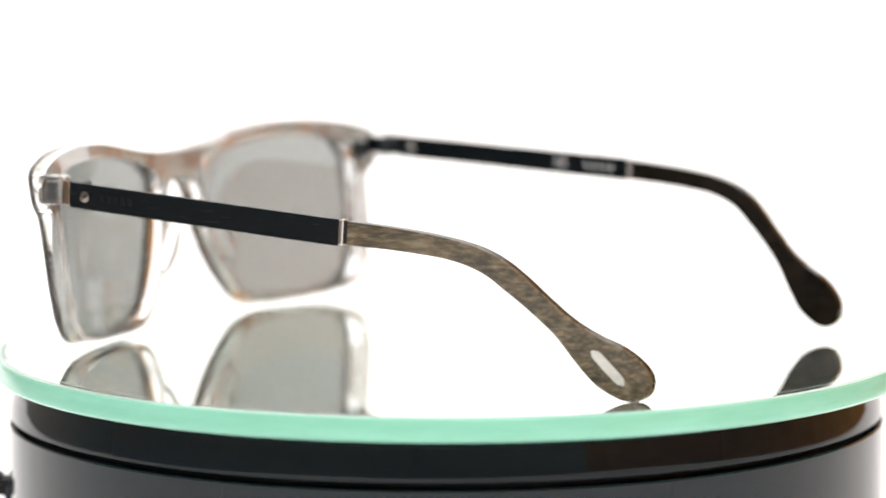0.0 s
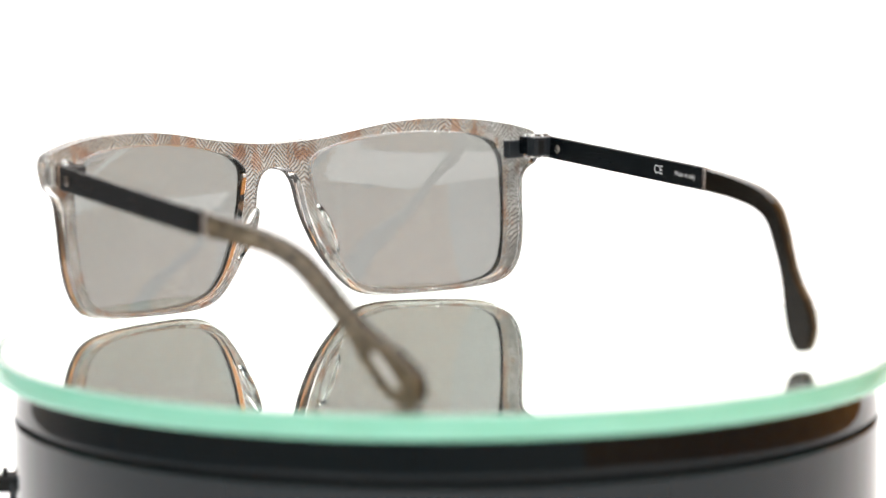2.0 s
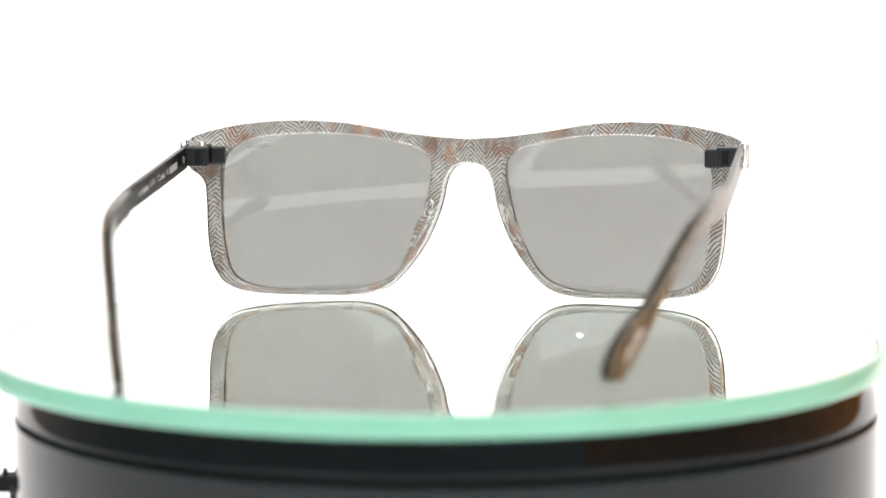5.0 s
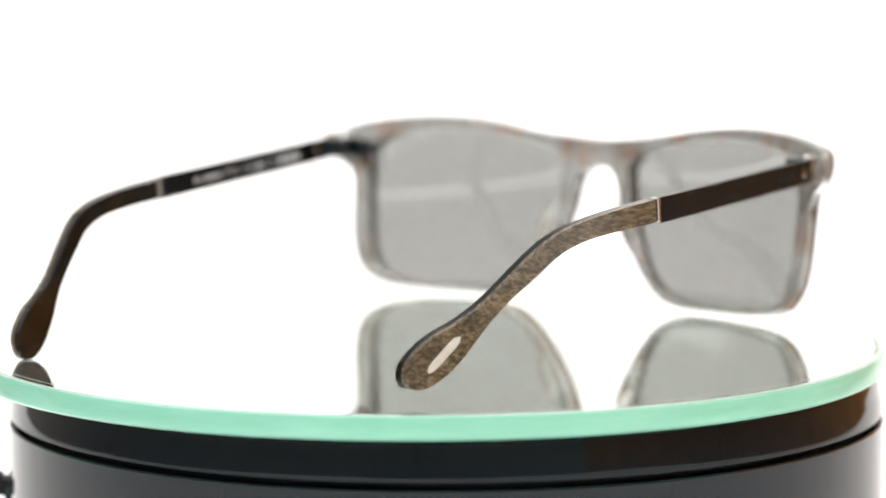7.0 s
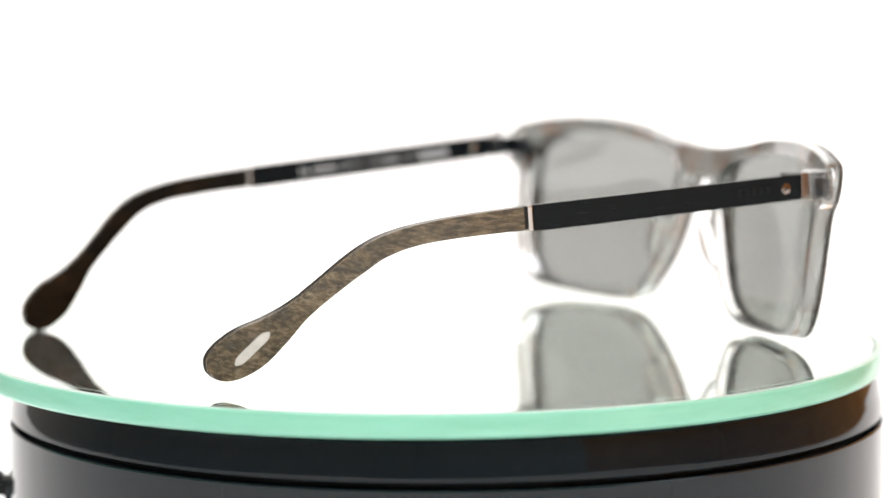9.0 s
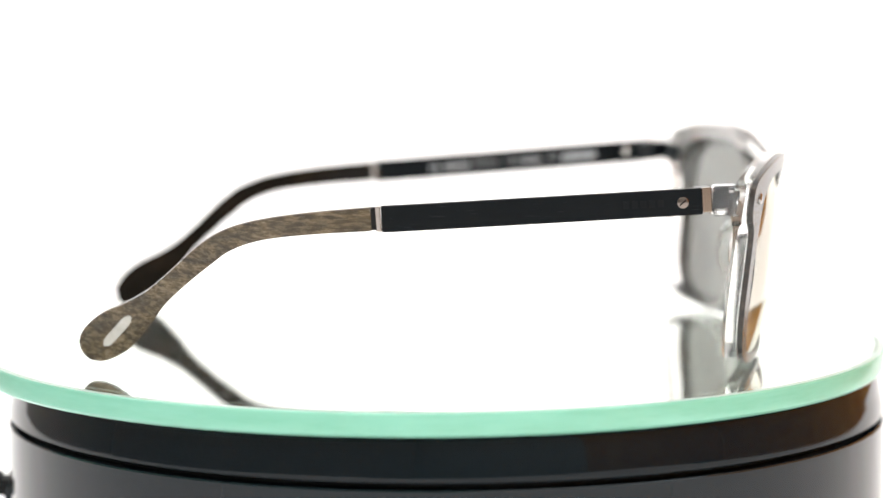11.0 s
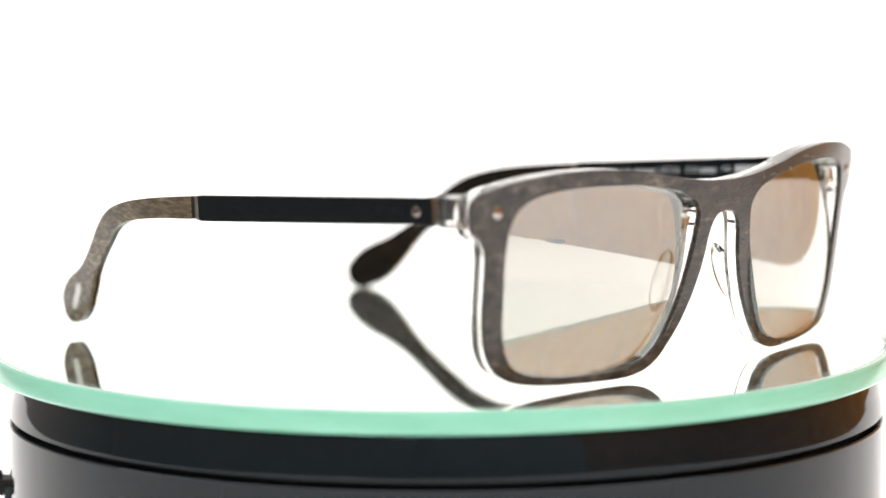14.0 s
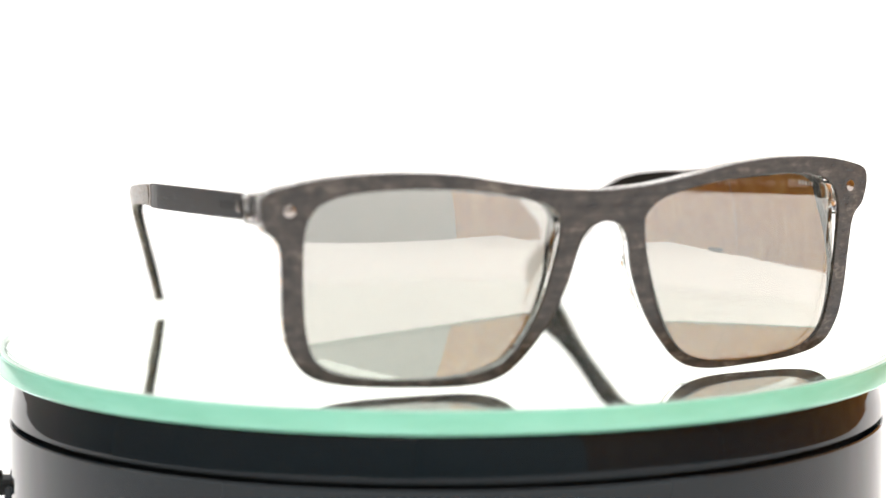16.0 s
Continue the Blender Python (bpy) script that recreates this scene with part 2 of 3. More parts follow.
# ---------------------------------------------------------------- the studio round the table
def studio():
    FLOOR, TABLE, BAND_TOP = -0.815, -0.062, -0.66
    # white paper over the whole table, rising behind into the backdrop; its sides run askew
    bm = bmesh.new()
    rows = [(-1.5, TABLE), (-1.3, TABLE), (-1.0, TABLE), (-0.845, TABLE), (-0.7, TABLE), (-0.4, TABLE), (-0.2, TABLE), (0.0, TABLE), (0.16, TABLE)]
    rows += [(0.16 + 0.32 * math.sin(radians(a)), TABLE + 0.32 - 0.32 * math.cos(radians(a))) for a in range(6, 91, 6)]
    rows += [(0.48, 1.1)]
    left, right = [], []
    for y, z in rows:
        front = (-1.0 - 0.94 * y) / 0.342 if y < -0.845 else -0.55
        left.append(bm.verts.new((max(-0.55, front) + 0.27 * min(1.0, max(0.0, y / 0.4)), y, z)))
        right.append(bm.verts.new((max(0.27, 0.5686 - 0.727 * y), y, z)))
    for i in range(len(rows) - 1):
        bm.faces.new((left[i], left[i + 1], right[i + 1], right[i]))
    geo = bmesh.ops.extrude_face_region(bm, geom=list(bm.faces))
    bmesh.ops.translate(bm, verts=[v for v in geo["geom"] if isinstance(v, bmesh.types.BMVert)], vec=(0, 0.002, -0.002))
    tagged(part("backdrop", bm, GLOW_PAPER, smooth=True), "white paper sweep with an added glow under and behind the turntable", "backdrop", kind="structure")
    # the room stands askew to the table: its walls face along and across this bearing
    turn = Matrix.Rotation(radians(36.5), 4, "Z")
    for name, lo, hi, mat, text in (
            ("wall_south", (-2.5, -2.7, FLOOR), (1.9, -2.6, 2.6), PALE_WALL, "plain pale grey painted wall"),
            # west and north walls are unseen, made pale to brighten the clear rim
            ("wall_west", (-2.6, -2.7, FLOOR), (-2.5, 2.1, 1.9), PALE_WALL, "plain pale grey painted wall"),
            ("wall_north", (-2.5, 2.0, FLOOR), (1.9, 2.1, 1.9), PALE_WALL, "unseen pale wall added behind the backdrop, brightening the clear rim"),
            ("wall_east", (1.9, -2.7, FLOOR), (2.0, 2.1, 2.6), WOOD, "warm brown timber panelled wall")):
        b = bmesh.new()
        box(b, lo, hi)
        ob = tagged(part(name, b, mat), text, "wall", kind="structure")
        ob.matrix_world = turn
        if name == "wall_east":
            for i in range(7):
                b = bmesh.new()
                box(b, (1.875, -2.57 + i * 0.652 + 0.0005, BAND_TOP), (1.9, -1.918 + i * 0.652 - 0.0005, 2.58))
                part("panel", b, WOOD, ob, bevel=0.003)
        if name == "wall_south":
            for i in range(3):
                b = bmesh.new()
                box(b, (-0.09 + i * 0.654, -2.6, BAND_TOP), (0.563 + i * 0.654, -2.575, 2.58))
                part("panel", b, WOOD, ob, "brown timber panel", bevel=0.003)
        # made-up dark band at the wall's foot, so the black turntable reflects dark
        if name != "wall_north":
            b = bmesh.new()
            lo2, hi2 = {"wall_south": ((-2.5, -2.6), (1.87, -2.58)), "wall_west": ((-2.5, -2.58), (-2.48, 2.0)),
                        "wall_east": ((1.87, -2.58), (1.9, 2.0))}[name]
            box(b, (*lo2, FLOOR), (*hi2, BAND_TOP - 0.002))
            part("foot_band", b, DARK_BAND_PAINT, ob, "dark band added at the wall foot to darken reflections", bevel=0.002)
    b = bmesh.new()
    box(b, (-2.5, -2.6, FLOOR - 0.05), (1.9, 2.0, FLOOR))
    tagged(part("floor", b, FLOOR_MAT), "dark blue-grey carpet floor under the table", "floor", kind="structure").matrix_world = turn
    # table under the sheet
    table = tagged(new("table"), "large grey lacquered table under the white paper", "table")
    b = bmesh.new()
    corners = ((-0.52, -0.80), (-0.05, -0.98), (1.10, -1.42), (1.50, -1.42), (0.50, 0.02), (0.40, 0.15), (-0.42, 0.15), (-0.52, 0.0))
    low, high = ([b.verts.new((x, y, TABLE - d)) for x, y in corners] for d in (0.034, 0.004))
    b.faces.new(low[::-1])
    b.faces.new(high)
    for i in range(len(corners)):
        j = (i + 1) % len(corners)
        b.faces.new((low[i], low[j], high[j], high[i]))
    part("tabletop", b, GREY_WALL, table, bevel=0.003)
    for x, y in ((-0.50, -0.74), (1.22, -1.28), (0.36, 0.09), (-0.42, 0.06)):
        b = bmesh.new()
        box(b, (x - 0.02, y - 0.02, FLOOR), (x + 0.02, y + 0.02, TABLE - 0.034))
        part("leg", b, GREY_WALL, table, bevel=0.003)
    # clip on the paper's overhanging edge
    clip = tagged(new("binder_clip"), "small dark grey clip on the paper's edge", "clip")
    clip.location = (0.885, -0.435, TABLE)
    clip.rotation_euler = (0, 0, radians(36))
    b = bmesh.new()
    box(b, (-0.022, -0.06, 0.0), (0.014, 0.06, 0.016))
    part("jaw", b, DULL_BLACK, clip, bevel=0.002)
    b = bmesh.new()
    box(b, (0.010, -0.02, -0.02), (0.016, 0.02, 0.004))
    part("spine", b, DULL_BLACK, clip, bevel=0.001)


studio()


# ---------------------------------------------------------------- turntable
def turntable():
    top = -0.0049
    thing = tagged(new("turntable"), "round glossy black plastic motorised turntable on white paper", "turntable")
    r = 0.0970
    body = turned([(0, top - 0.0002), (r - 0.0022, top - 0.0002), (r - 0.0015, top - 0.0005), (r - 0.0011, top - 0.0014), (r - 0.0008, -0.0082),
                   (r - 0.00042, -0.0100), (r - 0.00016, -0.0118), (r - 0.00003, -0.0132), (r, -0.0140), (r - 0.0003, -0.0143), (r - 0.003, -0.0144)])
    part("upper_ring", body, RING_BLACK, thing, smooth=True)
    part("groove", turned([(r - 0.003, -0.0140), (r - 0.003, -0.0160)]), DULL_BLACK, thing, smooth=True)
    part("body", turned([(r - 0.003, -0.0155), (r - 0.0001, -0.01552), (r + 0.0002, -0.0158), (r + 0.0003, -0.035), (r + 0.0004, -0.053),
                         (r - 0.002, -0.0555), (0, -0.0555)]), GLOSS_BLACK, thing, smooth=True)
    for k in range(4):
        a = radians(45 + 90 * k)
        bm = turned([(0, -0.062), (0.009, -0.062), (0.010, -0.0605), (0.010, -0.0554), (0, -0.0554)], 24)
        foot = part("foot", bm, DULL_BLACK, thing, smooth=True)
        foot.location = (0.07 * math.cos(a), 0.07 * math.sin(a), 0)
    # little side switch with its bracket
    sw = bmesh.new()
    box(sw, (-0.1006, -0.013, -0.0328), (-0.0956, -0.005, -0.0292))
    sw = part("switch", sw, DULL_BLACK, thing, bevel=0.0008)
    b = bmesh.new()
    box(b, (-0.0972, -0.0165, -0.048), (-0.0938, -0.0135, -0.0302))
    part("bracket", b, GLOSS_BLACK, sw, bevel=0.0005)
    b = bmesh.new()
    box(b, (-0.0994, -0.0105, -0.0292), (-0.0984, -0.0085, -0.0276))
    part("lever", b, DULL_BLACK, sw, bevel=0.0003)
    return thing


turntable()
DISC_R, DISC_T = 0.1011, 0.0049


def mirror_disc():
    thing = tagged(new("mirror_disc"), "round mirror glass plate with polished mint green edge on the turntable", "mirror plate")
    top = part("mirror", turned([(0, 0.0), (DISC_R - 0.0019, 0.0)]), MIRROR, thing)
    edge = part("glass_edge", turned([(DISC_R - 0.0006, -0.0001), (DISC_R - 0.0002, -0.0003), (DISC_R, -0.0008), (DISC_R, -DISC_T + 0.0006),
                                      (DISC_R - 0.0006, -DISC_T), (0, -DISC_T)], 256), MINT, thing, "mint green polished glass edge", smooth=True)
    clear = part("glass_face", turned([(0, 0.0004), (DISC_R - 0.0009, 0.0004), (DISC_R - 0.0007, 0.0001)]), CLEAR_FACE, thing, "clear, finely dusty front of the mirror glass with a painted haze")
    clear.visible_shadow = False
    strip = part("bevel", turned([(DISC_R - 0.0019, 0.0), (DISC_R - 0.0006, -0.0001)], 256), BEVEL, thing, "glass bevel with its pale reflection painted in")
    line = part("bevel_line", turned([(DISC_R - 0.0023, 0.0005), (DISC_R - 0.00188, 0.0005)], 256), BEVEL_LINE, thing, "thin dark line where the bevel starts")
    rng = random.Random(4)
    bm = bmesh.new()
    for _ in range(22):
        a, q, size = rng.uniform(0, 6.28), 0.095 * math.sqrt(rng.random()), rng.uniform(0.00006, 0.00015)
        bmesh.ops.create_icosphere(bm, subdivisions=1, radius=size, matrix=Matrix.Translation((q * math.cos(a), q * math.sin(a), 0.0004 + size * 0.8)))
    dust = tagged(part("dust", bm, PRINT, thing, "pale dust specks"), kind="stuff")
    for ob in (top, edge, clear, strip, line, dust):
        ob.location = (-0.00246, -0.00341, 0)
    return thing


DISC = mirror_disc()

# ---------------------------------------------------------------- sunglasses, in millimetres
X0 = -3.1
OUTLINE = ((0, 40.0), (9.5, 40.6), (20, 42.1), (31, 44.0), (43, 44.7), (55, 44.0), (64, 42.2), (67.8, 40.5), (68.5, 37.4), (67.6, 33.6),
           (65.2, 30.7), (64.5, 25), (63.9, 15), (62.2, 8.2), (58.2, 3.6), (50, 1.65), (35, 0.95), (25.5, 1.2), (19.2, 3.3), (13.8, 8.8),
           (9.6, 15.4), (6.6, 23), (5.2, 29.6), (3.2, 32.7), (0, 33.5))
OPENING = ((9.4, 31.4), (10.8, 36.0), (16.2, 38.6), (30, 40.9), (45, 41.2), (55.4, 39.6), (59.8, 35.2), (60.4, 26), (59.5, 13.5), (56.6, 6.2),
           (49, 3.35), (36, 2.6), (24.5, 3.65), (17.8, 7.6), (12.6, 17.5))
Z_DROP = -0.35


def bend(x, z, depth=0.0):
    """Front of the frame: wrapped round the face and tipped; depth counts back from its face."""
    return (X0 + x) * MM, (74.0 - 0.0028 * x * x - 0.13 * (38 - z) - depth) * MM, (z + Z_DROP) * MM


def outline_loop():
    half = spline(OUTLINE, 5)
    return [(q[0], q[1]) for q in half] + [(-q[0], q[1]) for q in half[-2:0:-1]]


def opening_loop(side, grow=0.0):
    pts = spline(OPENING, 6, closed=True)
    c = np.mean(pts, axis=0)
    return [(side * (q[0] + grow * (q[0] - c[0]) / np.hypot(*(q - c))), q[1] + grow * (q[1] - c[1]) / np.hypot(*(q - c))) for q in pts]


def tapered(loop, inset):
    """The outline drawn in a little towards the back, but for its top and its hinge corners."""
    out, n = [], len(loop)
    for i, (x, z) in enumerate(loop):
        a, b = loop[i - 1], loop[(i + 1) % n]
        dx, dz = b[0] - a[0], b[1] - a[1]
        size = math.hypot(dx, dz)
        nx, nz = -dz / size, dx / size
        keep = max(0.0, 1.0 - 1.3 * max(0.0, nz))
        if abs(x) > 58 and z > 29:
            keep *= max(0.0, 1 - (z - 29) / 4)
        out.append((x - nx * inset * keep, z - nz * inset * keep))
    return out


def plate(near, far, grow=0.0, inset_near=0.0, inset_far=0.0):
    """The frame's front shape between two depths, with both lens openings through it."""
    flat = bmesh.new()
    outer = outline_loop()
    loops = (outer, opening_loop(1, grow), opening_loop(-1, grow))
    for loop in loops:
        vs = [flat.verts.new((x, 0, z)) for x, z in loop]
        for a, b in zip(vs, vs[1:] + vs[:1]):
            flat.edges.new((a, b))
    bmesh.ops.triangle_fill(flat, use_beauty=True, use_dissolve=False, edges=list(flat.edges))
    flat.verts.index_update()
    tris = [[v.index for v in f.verts] for f in flat.faces]
    rim = [[v.index for v in e.verts] for e in flat.edges if len(e.link_faces) == 1]
    flat.free()
    holes = list(loops[1]) + list(loops[2])
    bm = bmesh.new()
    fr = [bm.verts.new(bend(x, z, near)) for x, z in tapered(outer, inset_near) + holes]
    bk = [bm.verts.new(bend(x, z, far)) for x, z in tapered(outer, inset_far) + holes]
    for t in tris:
        bm.faces.new([fr[i] for i in t])
        bm.faces.new([bk[i] for i in reversed(t)])
    for a, b in rim:
        bm.faces.new((fr[a], fr[b], bk[b], bk[a]))
    return bm


# each lens is a nearly spherical cap of about 79 mm radius, seated a little differently:
# forward shift, slope across, slope up, the two curvatures and the twist
CAPS = {1: (1.3, -0.152, 0.0950, 0.0060, 0.0065, -0.0006), -1: (1.9, -0.226, 0.0380, 0.0062, 0.0067, 0.0006)}


def cap(side, x, z, depth=0.0):
    ahead, across, rise, kx, kz, twist = CAPS[side]
    u, w = abs(x) - 35.0, z - 22.0
    y = 68.29 + ahead + across * u + rise * w - kx * u * u - kz * w * w - twist * u * w
    # eased into the frame's groove where a true sphere would leave it
    groove = bend(x, z, 2.6)[1] / MM
    if y < groove:
        y = groove - 0.9 * (1 - math.exp((y - groove) / 0.9))
    y -= depth
    return (X0 + x) * MM, y * MM, (z + Z_DROP) * MM


def lens(side, parent):
    loop = opening_loop(side, 0.03)
    c = np.mean(loop, axis=0)
    RINGS = 14
    bm = bmesh.new()
    n = len(loop)
    skins = []
    for depth, idx in ((0.0, 0), (1.5, 1)):
        rows = []
        for k in range(RINGS + 1):
            s = k / RINGS
            rows.append([bm.verts.new(cap(side, c[0] + s * (x - c[0]), c[1] + s * (z - c[1]), depth)) for x, z in (loop if k else [(c[0], c[1])])])
        for a, b in zip(rows, rows[1:]):
            for k in range(n):
                q = list(dict.fromkeys([a[k % len(a)], a[(k + 1) % len(a)], b[(k + 1) % n], b[k]]))
                f = bm.faces.new(q)
                f.material_index = idx
        skins.append(rows[-1])
    for k in range(n):
        f = bm.faces.new((skins[0][k], skins[0][(k + 1) % n], skins[1][(k + 1) % n], skins[1][k]))
        f.material_index = 1
    ob = part("lens", bm, (COAT, LENS_BACK), parent, "grey sun lens with a gold mirror coating", smooth=True)
    # engraved mark near the lens's upper outer corner, as bars
    if side < 0:
        for i in range(5):
            x, z = -(50.2 + i * 0.95), 38.7 - 0.16 * i
            b = bmesh.new()
            b.faces.new([b.verts.new(cap(side, x + dx, z + dz, -0.05)) for dx, dz in ((-0.3, -0.5), (0.3, -0.4), (0.3, 0.5), (-0.3, 0.4))])
            bmesh.ops.solidify(b, geom=list(b.faces), thickness=0.00002)
            part("engraving", b, FROSTED, ob)
    return ob


def inward(side, y, z=33.0):
    """Outer face of a temple: straight to its joint, then curving in and leaning in as it drops."""
    end, lean = (9.4, 0.36) if side > 0 else (6.5, 0.20)
    s = max(0.0, (-8 - y) / 67.0)
    fall = max(0.0, 32.0 - z) if y < -20 else 0.0
    return 68.2 - 0.9 * (50 - y) / 65.0 * (1 if side > 0 else 0.2) - end * s ** 1.5 - lean * fall


def sag(side, y):
    return 0.35 if side > 0 else -0.35 - 1.4 * min(1.0, (50 - y) / 64)


def temple(side, parent):
    shift = -0.7 if side > 0 else -2.0

    def at(y, z, depth, mid=None):
        yy = y + (shift if y < -20 else shift * max(0, (20 - y) / 40))
        return (X0 + side * (inward(side, yy, z if mid is None else mid + 0.35 * (z - mid)) - depth)) * MM, yy * MM, (z + sag(side, yy)) * MM

    def bar(rows, near, far):
        """Rows of (y, z, half height), extruded through the thickness."""
        bm = bmesh.new()
        rings = []
        for i, (y, z, w) in enumerate(rows):
            a, b = rows[max(i - 1, 0)], rows[min(i + 1, len(rows) - 1)]
            d = np.array((b[0] - a[0], b[1] - a[1]))
            d = d / np.hypot(*d)
            n = np.array((d[1], -d[0]))
            n = n if n[1] > 0 else -n
            u, l = (y + n[0] * w, z + n[1] * w), (y - n[0] * w, z - n[1] * w)
            rings.append([bm.verts.new(at(*q, deep, z)) for q, deep in ((u, near), (u, far), (l, far), (l, near))])
        for a, b in zip(rings, rings[1:]):
            for k in range(4):
                bm.faces.new((a[k], a[(k + 1) % 4], b[(k + 1) % 4], b[k]))
        bm.faces.new(rings[0][::-1])
        bm.faces.new(rings[-1])
        return bm

    strip = [(50.3 - 64.0 * i / 24, 36.66 - 3.4 * i / 24, 2.72) for i in range(25)]
    arm = part("temple", bar(strip, 0.0, 1.3), BLACK_METAL, parent, "flat black metal temple with a marbled brown tip", bevel=0.00025)
    part("ferrule", bar([(-13.75, 33.32, 2.6), (-14.85, 33.25, 2.6)], -0.1, 2.1), FERRULE, arm, "polished dark steel ferrule", bevel=0.0003, segments=3)
    part("joint", bar([(-14.85, 33.39, 2.3), (-15.75, 33.33, 2.3)], 0.1, 1.9), DULL_BLACK, arm, "dark joint line")
    ctrl = ((-15.75, 33.27, 2.38), (-28, 32.3, 2.22), (-38, 30.9, 2.1), (-45, 28.6, 2.2), (-50, 25.1, 2.3), (-55.5, 20.2, 2.1), (-60, 16.0, 2.3),
            (-64.3, 12.0, 3.5), (-68.3, 8.9, 4.6), (-71.6, 6.6, 4.5), (-73.9, 5.05, 3.75), (-75.3, 4.1, 2.5), (-75.85, 3.75, 1.2), (-76.0, 3.65, 0.3))
    rows = [tuple(q) for q in spline(ctrl, 6)]
    part("tip", bar(rows, 1.0, 2.4), TIP_DARK, arm, "glossy dark brown inner tip", bevel=0.0008, segments=4, smooth=True)
    part("veneer", bar(rows, -0.1, 0.98), VENEER, arm, "marbled grey-brown outer layer of the tip", bevel=0.0004, smooth=True)
    slot = [(-65.5 - 5.9 * i / 10, 11.9 - 6.7 * i / 10, 1.0 * math.sqrt(max(0.05, 1 - (abs(i - 5) / 5) ** 6))) for i in range(11)]
    part("inlay", bar(slot, -0.38, 0.2), INLAY, arm, "pale pearly slot inlay", bevel=0.0001)

    def knob(label, y, z, depth, radius, height, mat, sides=24):
        bm = turned([(0, height), (radius * 0.8, height), (radius, height * 0.6), (radius, 0), (0, 0)], sides)
        ob = part(label, bm, mat, arm, smooth=True)
        ob.matrix_local = Matrix.Translation(at(y, z, depth)) @ Matrix.Rotation(radians(90 * side), 4, "Y")
        return ob

    knob("screw", 46.4, 36.4, 0.0, 1.15 * MM, 0.25 * MM, SCREW_STEEL)
    b = bmesh.new()
    box(b, (-0.15 * MM, -0.85 * MM, 0.0), (0.15 * MM, 0.85 * MM, 0.05 * MM))
    ob = part("screw_slot", b, DULL_BLACK, arm)
    ob.matrix_local = Matrix.Translation(at(46.4, 36.4, -0.24)) @ Matrix.Rotation(radians(90 * side), 4, "Y") @ Matrix.Rotation(0.7, 4, "Z")
    ob = knob("rivet", 46.0, 36.4, 1.3, 1.0 * MM, 0.3 * MM, STEEL)
    ob.matrix_local = Matrix.Translation(at(46.0, 36.4, 1.3)) @ Matrix.Rotation(radians(-90 * side), 4, "Y")
    # end cap and hinge leaves
    part("end_cap", bar([(52.3, 37.0, 2.5), (50.35, 36.9, 2.5)], -0.1, 1.0), DARK_STEEL, arm, "warm dull steel end cap", bevel=0.0002)
    hinge = part("hinge", bar([(52.2, 37.0, 2.35), (49.2, 36.8, 2.35)], 1.05, 6.3), HINGE, arm, "black hinge block", bevel=0.0003)
    part("leaf", bar([(56.0, 37.1, 2.2), (52.1, 37.0, 2.2)], 4.6, 6.25), BLACK_METAL, hinge, bevel=0.0002)
    part("knuckle", bar([(49.25, 36.8, 1.75), (48.95, 36.8, 1.75)], 2.7, 3.2), HINGE, hinge, bevel=0.0001)
    part("knuckle", bar([(49.25, 36.8, 1.75), (48.95, 36.8, 1.75)], 5.0, 5.5), HINGE, hinge, bevel=0.0001)
    # flat black piece standing in for the shade inside the hinge's recess
    part("recess_shade", bar([(49.3, 36.8, 1.6), (48.98, 36.8, 1.6)], 3.3, 4.9), DULL_BLACK, hinge)

    # printing inside the temple and faint marks outside it
    def bars(label, spans, z, high, depth, mat):
        for y0, y1 in spans:
            zz = z - 3.4 * (50.3 - y0) / 64
            part(label, bar([(y0, zz, high), ((y0 + y1) / 2, zz - 0.027 * (y0 - y1), high), (y1, zz - 0.053 * (y0 - y1), high)], depth, depth + 0.03), mat, arm)

    bars("etched_mark", [(42.6 - 1.75 * i, 41.4 - 1.75 * i) for i in range(5)], 36.7, 0.75, -0.03, ETCH)
    if side < 0:
        bars("printed_mark", [(38.4 - 1.4 * i, 37.25 - 1.4 * i) for i in range(6)], 36.6, 0.85, 1.3, GREY_PRINT)
        bars("printed_mark", [(24.6 - 1.1 * i, 23.8 - 1.1 * i) for i in range(4)] + [(8.0 - 1.0 * i, 7.25 - 1.0 * i) for i in range(6)]
             + [(0.9, 0.1), (-0.5, -1.3)], 36.5, 0.55, 1.3, GREY_PRINT)
        words = (("145", 26.2, 1.9), ("COL.", 16.3, 1.9), ("54\u25a118", 9.2, 1.9))
    else:
        words = (("CE", 5.9, 2.9), ("Made in Italy", -2.2, 1.55))
    for text, y, size in words:
        cu = bpy.data.curves.new("printed_words", "FONT")
        cu.body, cu.size, cu.extrude, cu.align_x, cu.align_y = text, size * MM, 0.00001, "LEFT", "CENTER"
        cu.materials.append(PRINT if side > 0 else GREY_PRINT)
        ob = new("printed_words", cu)
        ob.parent = arm
        z = 36.7 - 3.4 * (50.3 - y) / 64
        here, there = Vector(at(y, z, 1.33)), Vector(at(y - 8 * side, z - 0.42 * side, 1.33))
        ax = (there - here).normalized()
        up = Vector((0, 0, 1))
        up = (up - ax * up.dot(ax)).normalized()
        ob.matrix_local = Matrix.Translation(here) @ Matrix((ax, up, ax.cross(up))).transposed().to_4x4()
    return arm


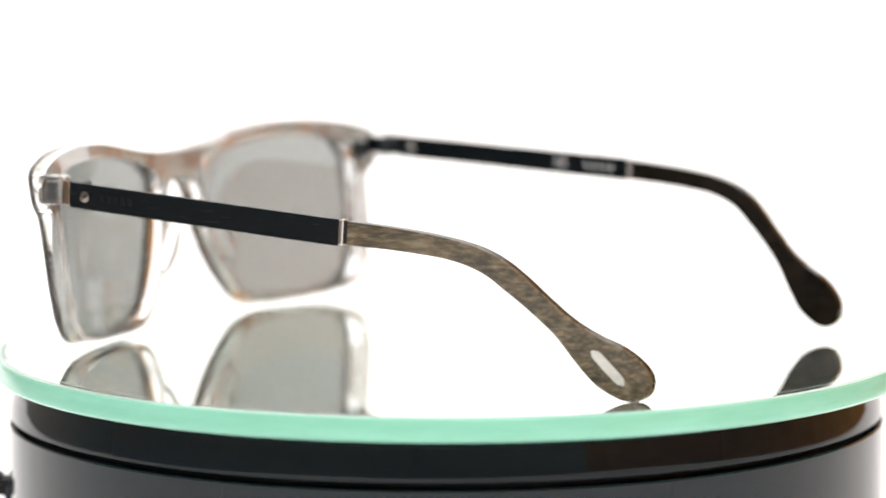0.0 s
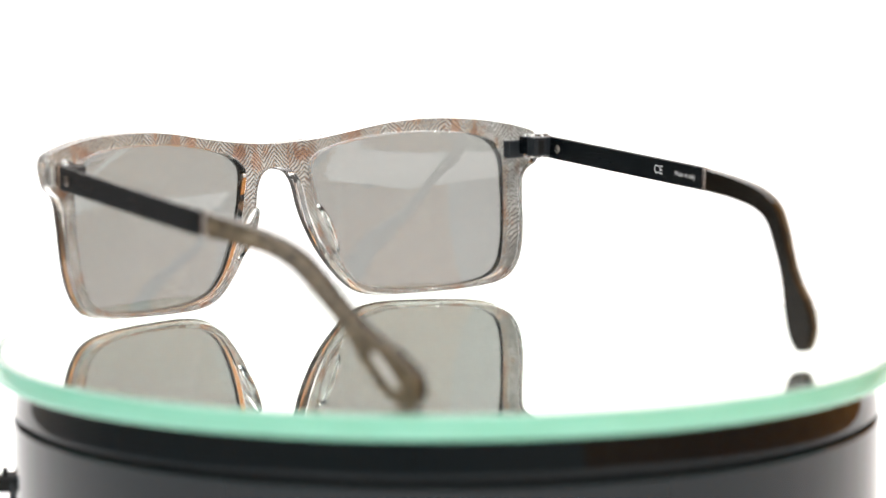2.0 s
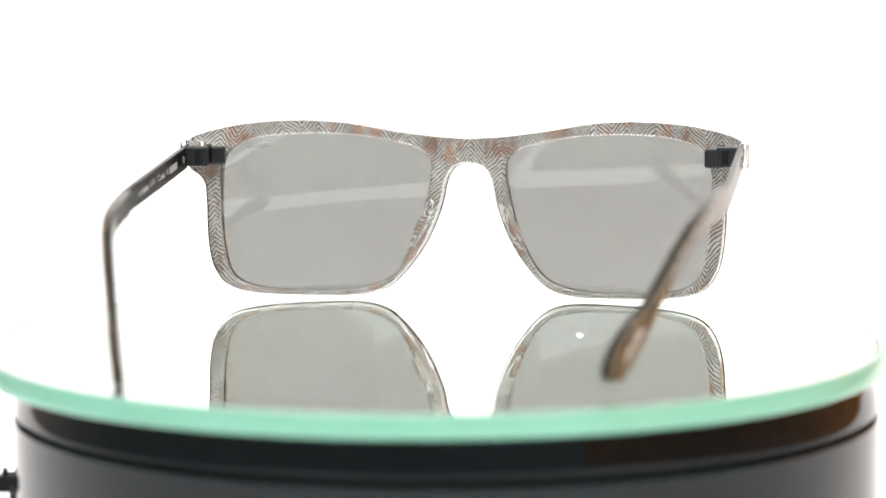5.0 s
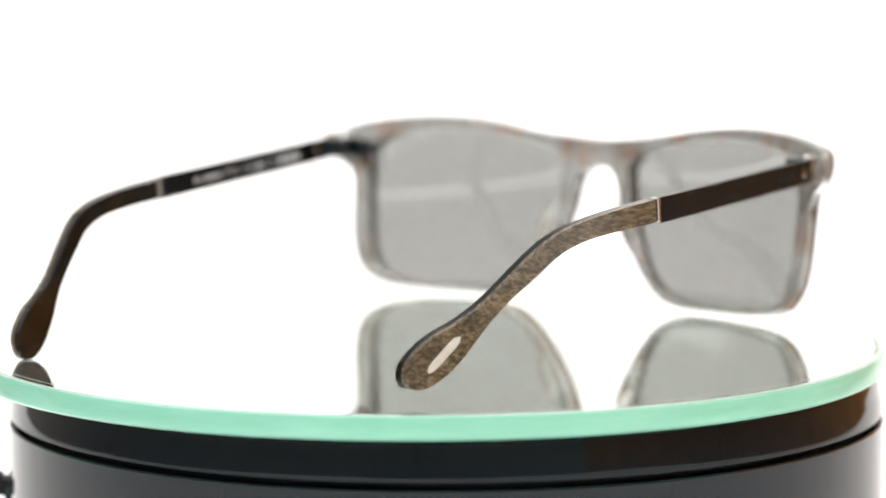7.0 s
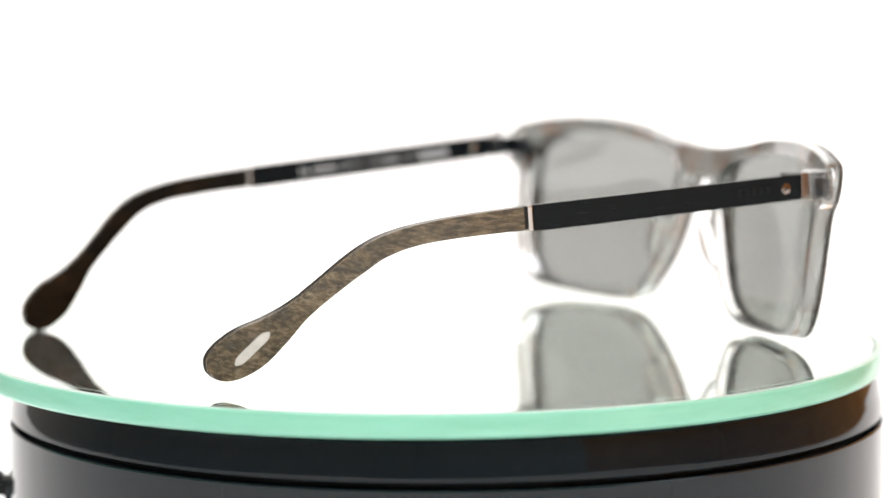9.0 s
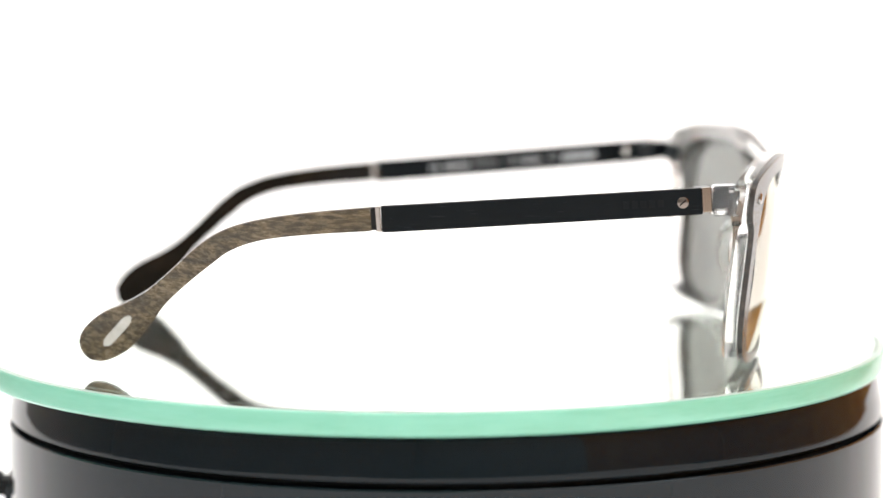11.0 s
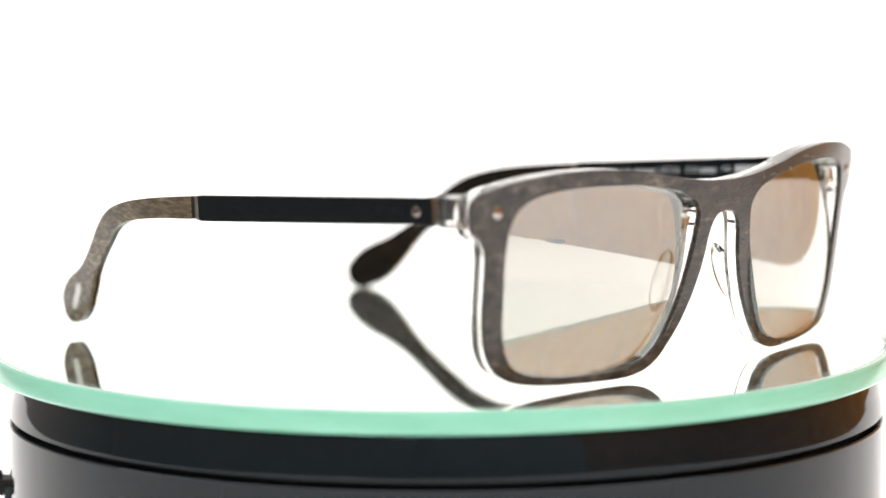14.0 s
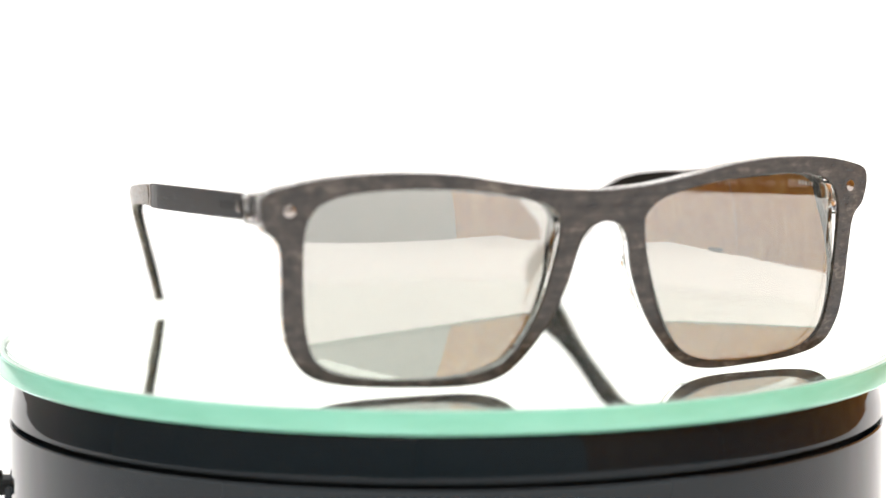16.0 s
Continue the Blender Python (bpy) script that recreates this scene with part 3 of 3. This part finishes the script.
def sunglasses():
    thing = tagged(new("sunglasses"), "open sunglasses with dark horn front, gold mirror lenses and black temples", "sunglasses")
    part("front_layer", plate(0.0, 1.15, 0.0, 0.1, 0.4), HORN, thing, "dark brown streaked horn front", bevel=0.0003)
    part("cloth_layer", plate(1.2, 1.3, 0.06, 0.6, 0.6), CLOTH, thing, "herringbone cloth in grey and brown")
    part("rim", plate(1.36, 4.5, 0.08, 0.45, 0.95), ACETATE, thing, "clear acetate rim", bevel=0.0012, segments=5, smooth=True)
    for side in (1, -1):
        lens(side, thing)
        # clear end piece that carries the hinge
        bm = bmesh.new()
        box(bm, ((X0 + side * 64.2) * MM, 52.35 * MM, 34.0 * MM), ((X0 + side * 69.6) * MM, 57.9 * MM, 40.2 * MM))
        part("end_piece", bm, CRYSTAL, thing, "clear end piece", bevel=0.0008)
        bm = bmesh.new()
        q = bend(60.6, 36.3, 4.6)[1] / MM
        box(bm, ((X0 + side * 58.8) * MM, (q - 3.2) * MM, 34.1 * MM), ((X0 + side * 63.6) * MM, (q - 0.6) * MM, 38.5 * MM))
        part("hinge_plate", bm, HINGE, thing, "black hinge plate", bevel=0.0004)
        # nose pad moulded on the inner rim
        bm = bmesh.new()
        bmesh.ops.create_uvsphere(bm, u_segments=20, v_segments=12, radius=1.0)
        turn = Matrix.Rotation(radians(-24 * side), 4, "Y")
        x, y, z = bend(side * 11.2, 19.2, 6.6)
        bm.transform(Matrix.Translation((x, y, z)) @ turn @ Matrix.Diagonal((0.0013, 0.0024, 0.0068, 1)))
        part("nose_pad", bm, ACETATE, thing, smooth=True)
        # pin on the front
        bm = turned([(0, 0.35 * MM), (0.7 * MM, 0.35 * MM), (1.2 * MM, 0.1 * MM), (1.25 * MM, -0.2 * MM)], 24)
        ob = part("pin", bm, PIN_STEEL, thing, "small steel pin", smooth=True)
        ob.matrix_local = Matrix.Translation(bend(side * 63.3, 37.4, 0.0)) @ Matrix.Rotation(radians(-18 * side), 4, "Z") @ Matrix.Rotation(radians(-90), 4, "X")
        temple(side, thing)
    return thing


GLASSES = sunglasses()


# ---------------------------------------------------------------- the turn of the table
def motions():
    times = [0.0, 0.1, 0.25] + [0.5 * k for k in range(1, 32)] + [15.75, 15.9, 16.0]
    rows = [(t, pose(0, 0, 0, 0, 0, 60.509 - 13.573 * t)) for t in times]
    walk(DISC, rows)
    walk(GLASSES, rows)
    near, far, mid = EYE + AIM * 0.607, EYE + AIM * 0.722, EYE + AIM * 0.642
    walk(FOCUS, [(t, pose(*q)) for t, q in ((0.0, near), (1.1, near), (1.85, far), (6.45, far), (6.95, near),
                                            (13.5, near), (14.2, mid), (16.0, mid))])


motions()
